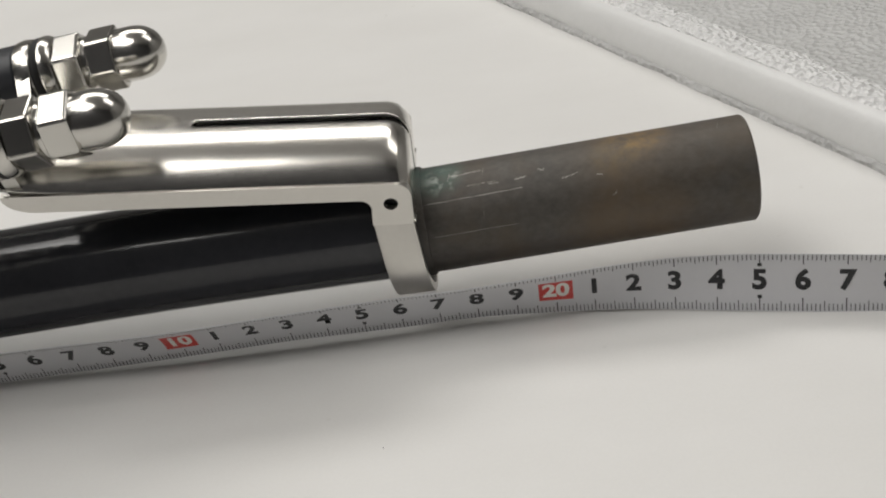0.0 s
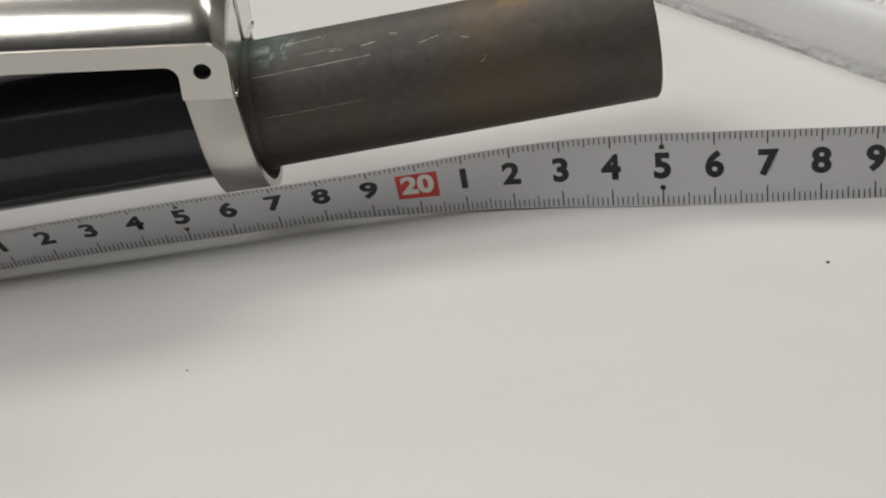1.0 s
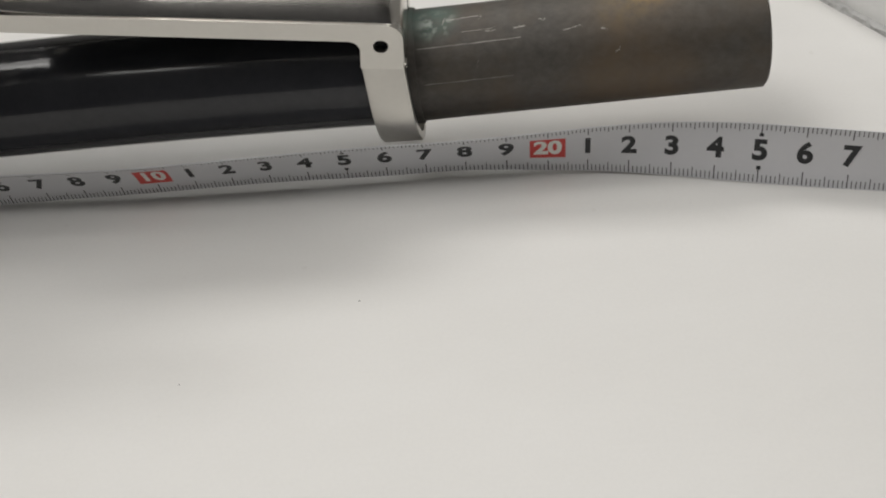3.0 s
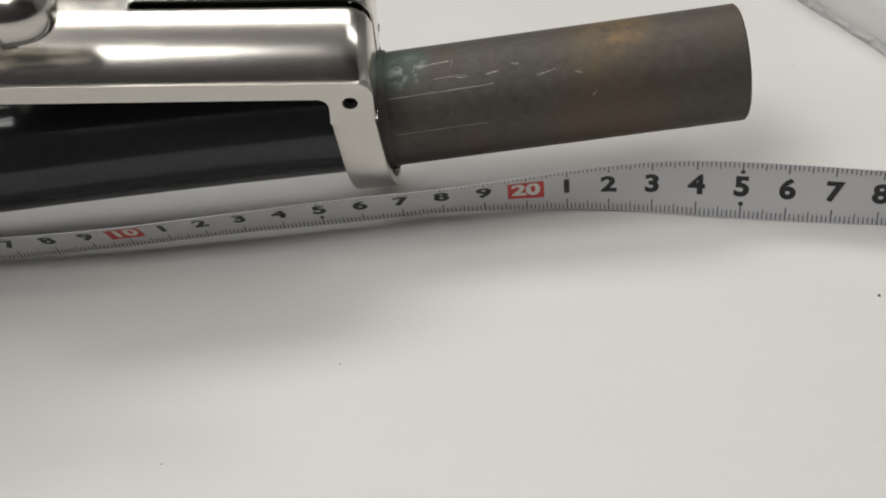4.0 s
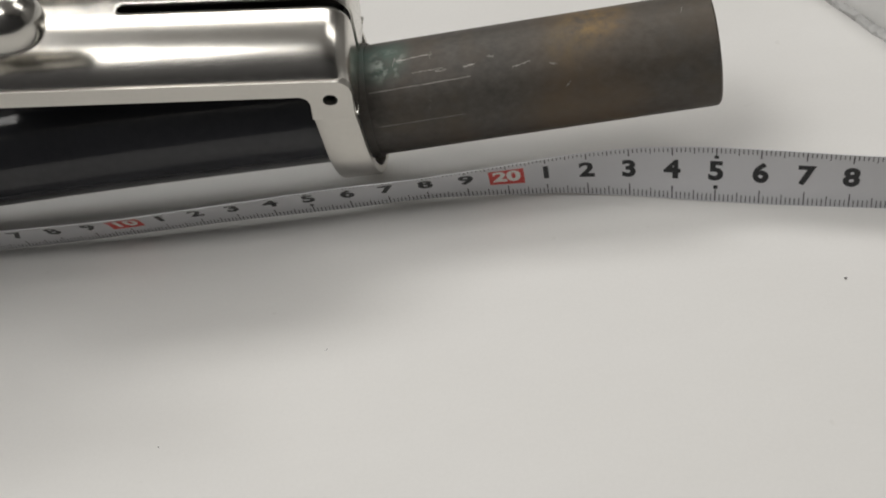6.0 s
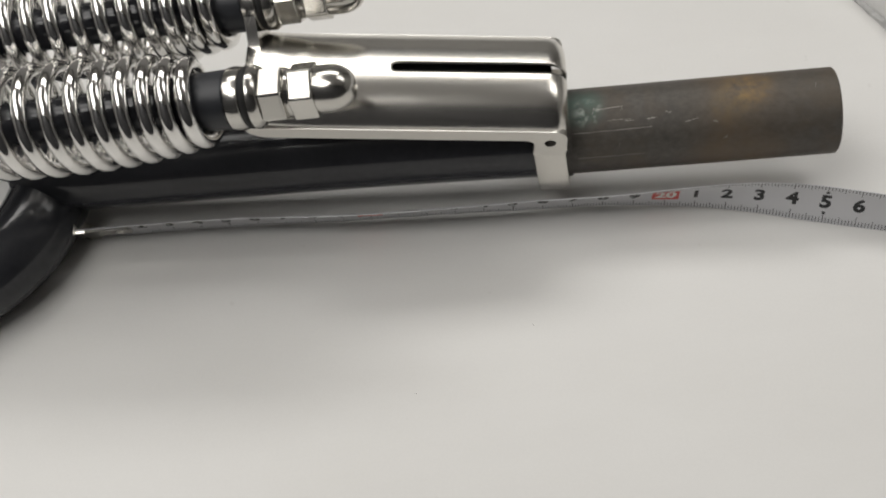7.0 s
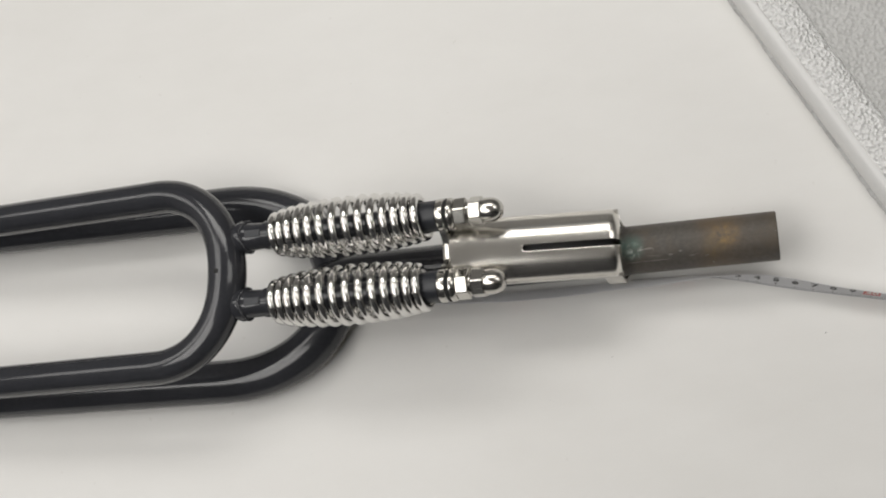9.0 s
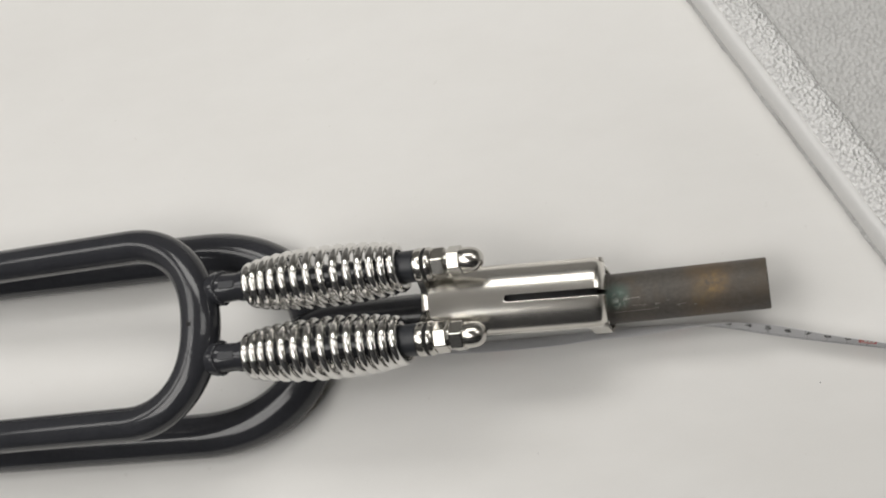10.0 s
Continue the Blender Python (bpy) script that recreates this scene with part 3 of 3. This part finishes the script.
def printed(quads, lift=0.00006):
    bm = bmesh.new()
    for n0, n1, t0, t1 in quads:
        k = max(1, int((n1 - n0) / 0.15))
        h = max(1, int(abs(t1 - t0) / 0.0012))
        g = [[bm.verts.new(on_tape(n0 + (n1 - n0) * i / k, t0 + (t1 - t0) * j / h, lift)) for j in range(h + 1)] for i in range(k + 1)]
        for i in range(k):
            for j in range(h):
                bm.faces.new((g[i][j], g[i + 1][j], g[i + 1][j + 1], g[i][j + 1]))
    return bm


ticks = []
for mm in range(22, 396):
    n = mm / 10
    long = 0.0034 if mm % 10 == 0 else (0.0026 if mm % 5 == 0 else 0.0019)
    half = 0.013 if mm % 10 == 0 else 0.010
    ticks.append((n - half, n + half, -WIDE / 2 + 0.0002, -WIDE / 2 + long))
    ticks.append((n - half, n + half, WIDE / 2 - 0.0002 - long * 0.8, WIDE / 2 - 0.0002))
tagged(part("graduation", printed(ticks), "ink", tape, "fine black millimetre marks", smooth=False), kind="stuff")


def text_mesh(body, size, offset):
    cu = bpy.data.curves.new("digits", "FONT")
    cu.body, cu.size, cu.offset, cu.align_x, cu.align_y = body, size, offset, "CENTER", "CENTER"
    cu.resolution_u = 4
    ob = new("digits", cu)
    bpy.context.view_layer.update()
    me = bpy.data.meshes.new_from_object(ob.evaluated_get(bpy.context.evaluated_depsgraph_get()))
    bpy.data.objects.remove(ob)
    return me


def number(n, body, material, lift, squeeze=1.0):
    me = text_mesh(body, 0.0072, 0.00030)
    bm = bmesh.new()
    bm.from_mesh(me)
    for v in bm.verts:
        v.co = on_tape(n + v.co.x * 100 * squeeze, v.co.y + 0.0003, lift)
    return part("number", bm, material, tape, smooth=False)


for n in range(2, 40):
    if n % 10:
        number(n, str(n % 10), "ink", 0.00006)
    else:
        part("red_box", printed([(n - 0.44, n + 0.44, -0.0034, 0.0039)]), "red", tape, "red printed box")
        number(n, str(n), "white_ink", 0.00012, 0.95)
    if n % 5 == 0 and n % 10:
        part("half_mark", printed([(n - 0.05, n + 0.05, 0.0041, 0.0050), (n - 0.05, n + 0.05, -0.0044, -0.0035)]), "ink", tape, smooth=False)

part("small_print", printed([(3.15, 3.3, 0.0042, 0.0052), (3.36, 3.52, 0.0042, 0.0050), (4.15, 4.22, 0.0042, 0.0052), (4.34, 4.40, 0.0042, 0.0052), (4.55, 4.80, 0.0042, 0.0055)]), "red", tape, smooth=False)
hook = part("hook", plate([(-0.02, -0.0076), (0.3, -0.0076), (0.5, -0.0046), (1.5, -0.0042), (1.62, -0.0030), (1.66, 0.0), (1.62, 0.0030), (1.5, 0.0042), (0.5, 0.0046), (0.3, 0.0076), (-0.02, 0.0076)], [], 0.0007,
            lambda a, b, c: on_tape(a, b * 0.95, 0.0003 + c)), "nickel", tape, "bent steel end hook")
part("hook_lip", plate([(-0.0078, -0.004), (0.0078, -0.004), (0.0078, 0.0012), (-0.0078, 0.0012)], [], 0.0008, lambda a, b, c: on_tape(-0.05 - c * 100, a * 0.95, b)), "nickel", hook)
for q in (0.65, 1.25):
    c0 = on_tape(q, 0, 0.0009)
    part("rivet", lathe([(0, 0.0017), (0.0005, 0.0014), (0.0008, 0.0006), (0.0009, 0.0)], Matrix.Translation(c0) @ Matrix.Rotation(radians(-90), 4, "Z"), 16), "nickel", hook)

# ---- foam sheet at the edge of the place ----
foam_ob = empty("foam_tray", "white plastic foam tray with a rounded rim lying on the table", "foam tray")
FA, FB = Vector((0.1537, 0.0, 0.0)), Vector((0.0610, 0.1800, 0.0))
FD = (FB - FA).normalized()
FN = Vector((FD.y, -FD.x, 0))


def foam_strip(profile, k0, k1, steps, wobble, seed, closed=False):
    bm, rows = bmesh.new(), []
    for i in range(steps + 1):
        k = k0 + (k1 - k0) * i / steps
        row = []
        for j, (d, z) in enumerate(profile):
            jit = noise.noise(Vector((k * 160, j * 2.3, seed))) * wobble + noise.noise(Vector((k * 45, j * 0.7, seed + 9))) * wobble * 1.3
            row.append(bm.verts.new(FA + FD * k + FN * (d + jit * 0.8) + Vector((0, 0, max(0.0, z + (jit if z > 0.001 else 0))))))
        rows.append(row)
    for a, b in zip(rows, rows[1:]):
        for j in range(len(profile) - (0 if closed else 1)):
            j2 = (j + 1) % len(profile)
            bm.faces.new((a[j], b[j], b[j2], a[j2]))
    if closed:
        bm.faces.new(rows[0])
        bm.faces.new(rows[-1][::-1])
    return bm


rim = [(0.0015, 0.0), (0.0000, 0.0012), (-0.0004, 0.004), (0.0000, 0.0075), (0.0010, 0.0105), (0.0028, 0.0130), (0.0048, 0.0142), (0.0066, 0.0142), (0.0080, 0.0130), (0.0080, 0.0)]
part("smooth_rim", foam_strip(rim, -0.35, 0.75, 300, 0.00012, 3, True), "foam_edge", foam_ob, "smooth rounded white rim")
part("rough_border", foam_strip([(0.0076, 0.0), (0.0076, 0.0138), (0.0092, 0.0147), (0.0115, 0.0148), (0.0140, 0.0144), (0.0165, 0.0138), (0.0190, 0.0131), (0.0215, 0.0123), (0.0240, 0.0113), (0.0262, 0.0098), (0.0278, 0.0070), (0.0278, 0.0)], -0.35, 0.75, 1400, 0.0005, 5, True), "foam", foam_ob, "rough glittering white border")
MAT["panel"] = foam("grey_foam_panel", (0.52, 0.52, 0.51), (0.64, 0.64, 0.63), 420, 0.9, 0.0013)
part("sunken_panel", foam_strip([(0.0274, 0.0), (0.0274, 0.0066)] + [(0.0274 + 0.0075 * i, 0.0058) for i in range(1, 40)] + [(0.3250, 0.0)], -0.35, 0.75, 260, 0.0005, 7, True), "panel", foam_ob, "grey white dimpled foam panel")
# irregular strip, greyer than the rim, along its foot
part("ragged_edge", foam_strip([(-0.0016, 0.0), (-0.0016, 0.0012), (-0.0009, 0.0020), (0.0002, 0.0022), (0.0010, 0.0)], -0.35, 0.75, 1400, 0.0007, 11, True), "panel", foam_ob, "thin ragged grey edge at the table")
# crumbs of grit on the table
def grit(x, y, r):
    bm = bmesh.new()
    bmesh.ops.create_icosphere(bm, subdivisions=1, radius=r)
    for v in bm.verts:
        v.co *= random.uniform(0.6, 1.2)
        v.co.z = v.co.z * 0.5 + r * 0.4
    ob = link_mesh("grit", bm, "rubber")
    ob.location = (x, y, 0)
    return tagged(ob, label="tiny dark speck of grit on the table", category="grit", group="grit on the table")


grit(0.1065, -0.0510, 0.0004)
grit(-0.0480, -0.0785, 0.0002)
grit(-0.0115, -0.0560, 0.0002)
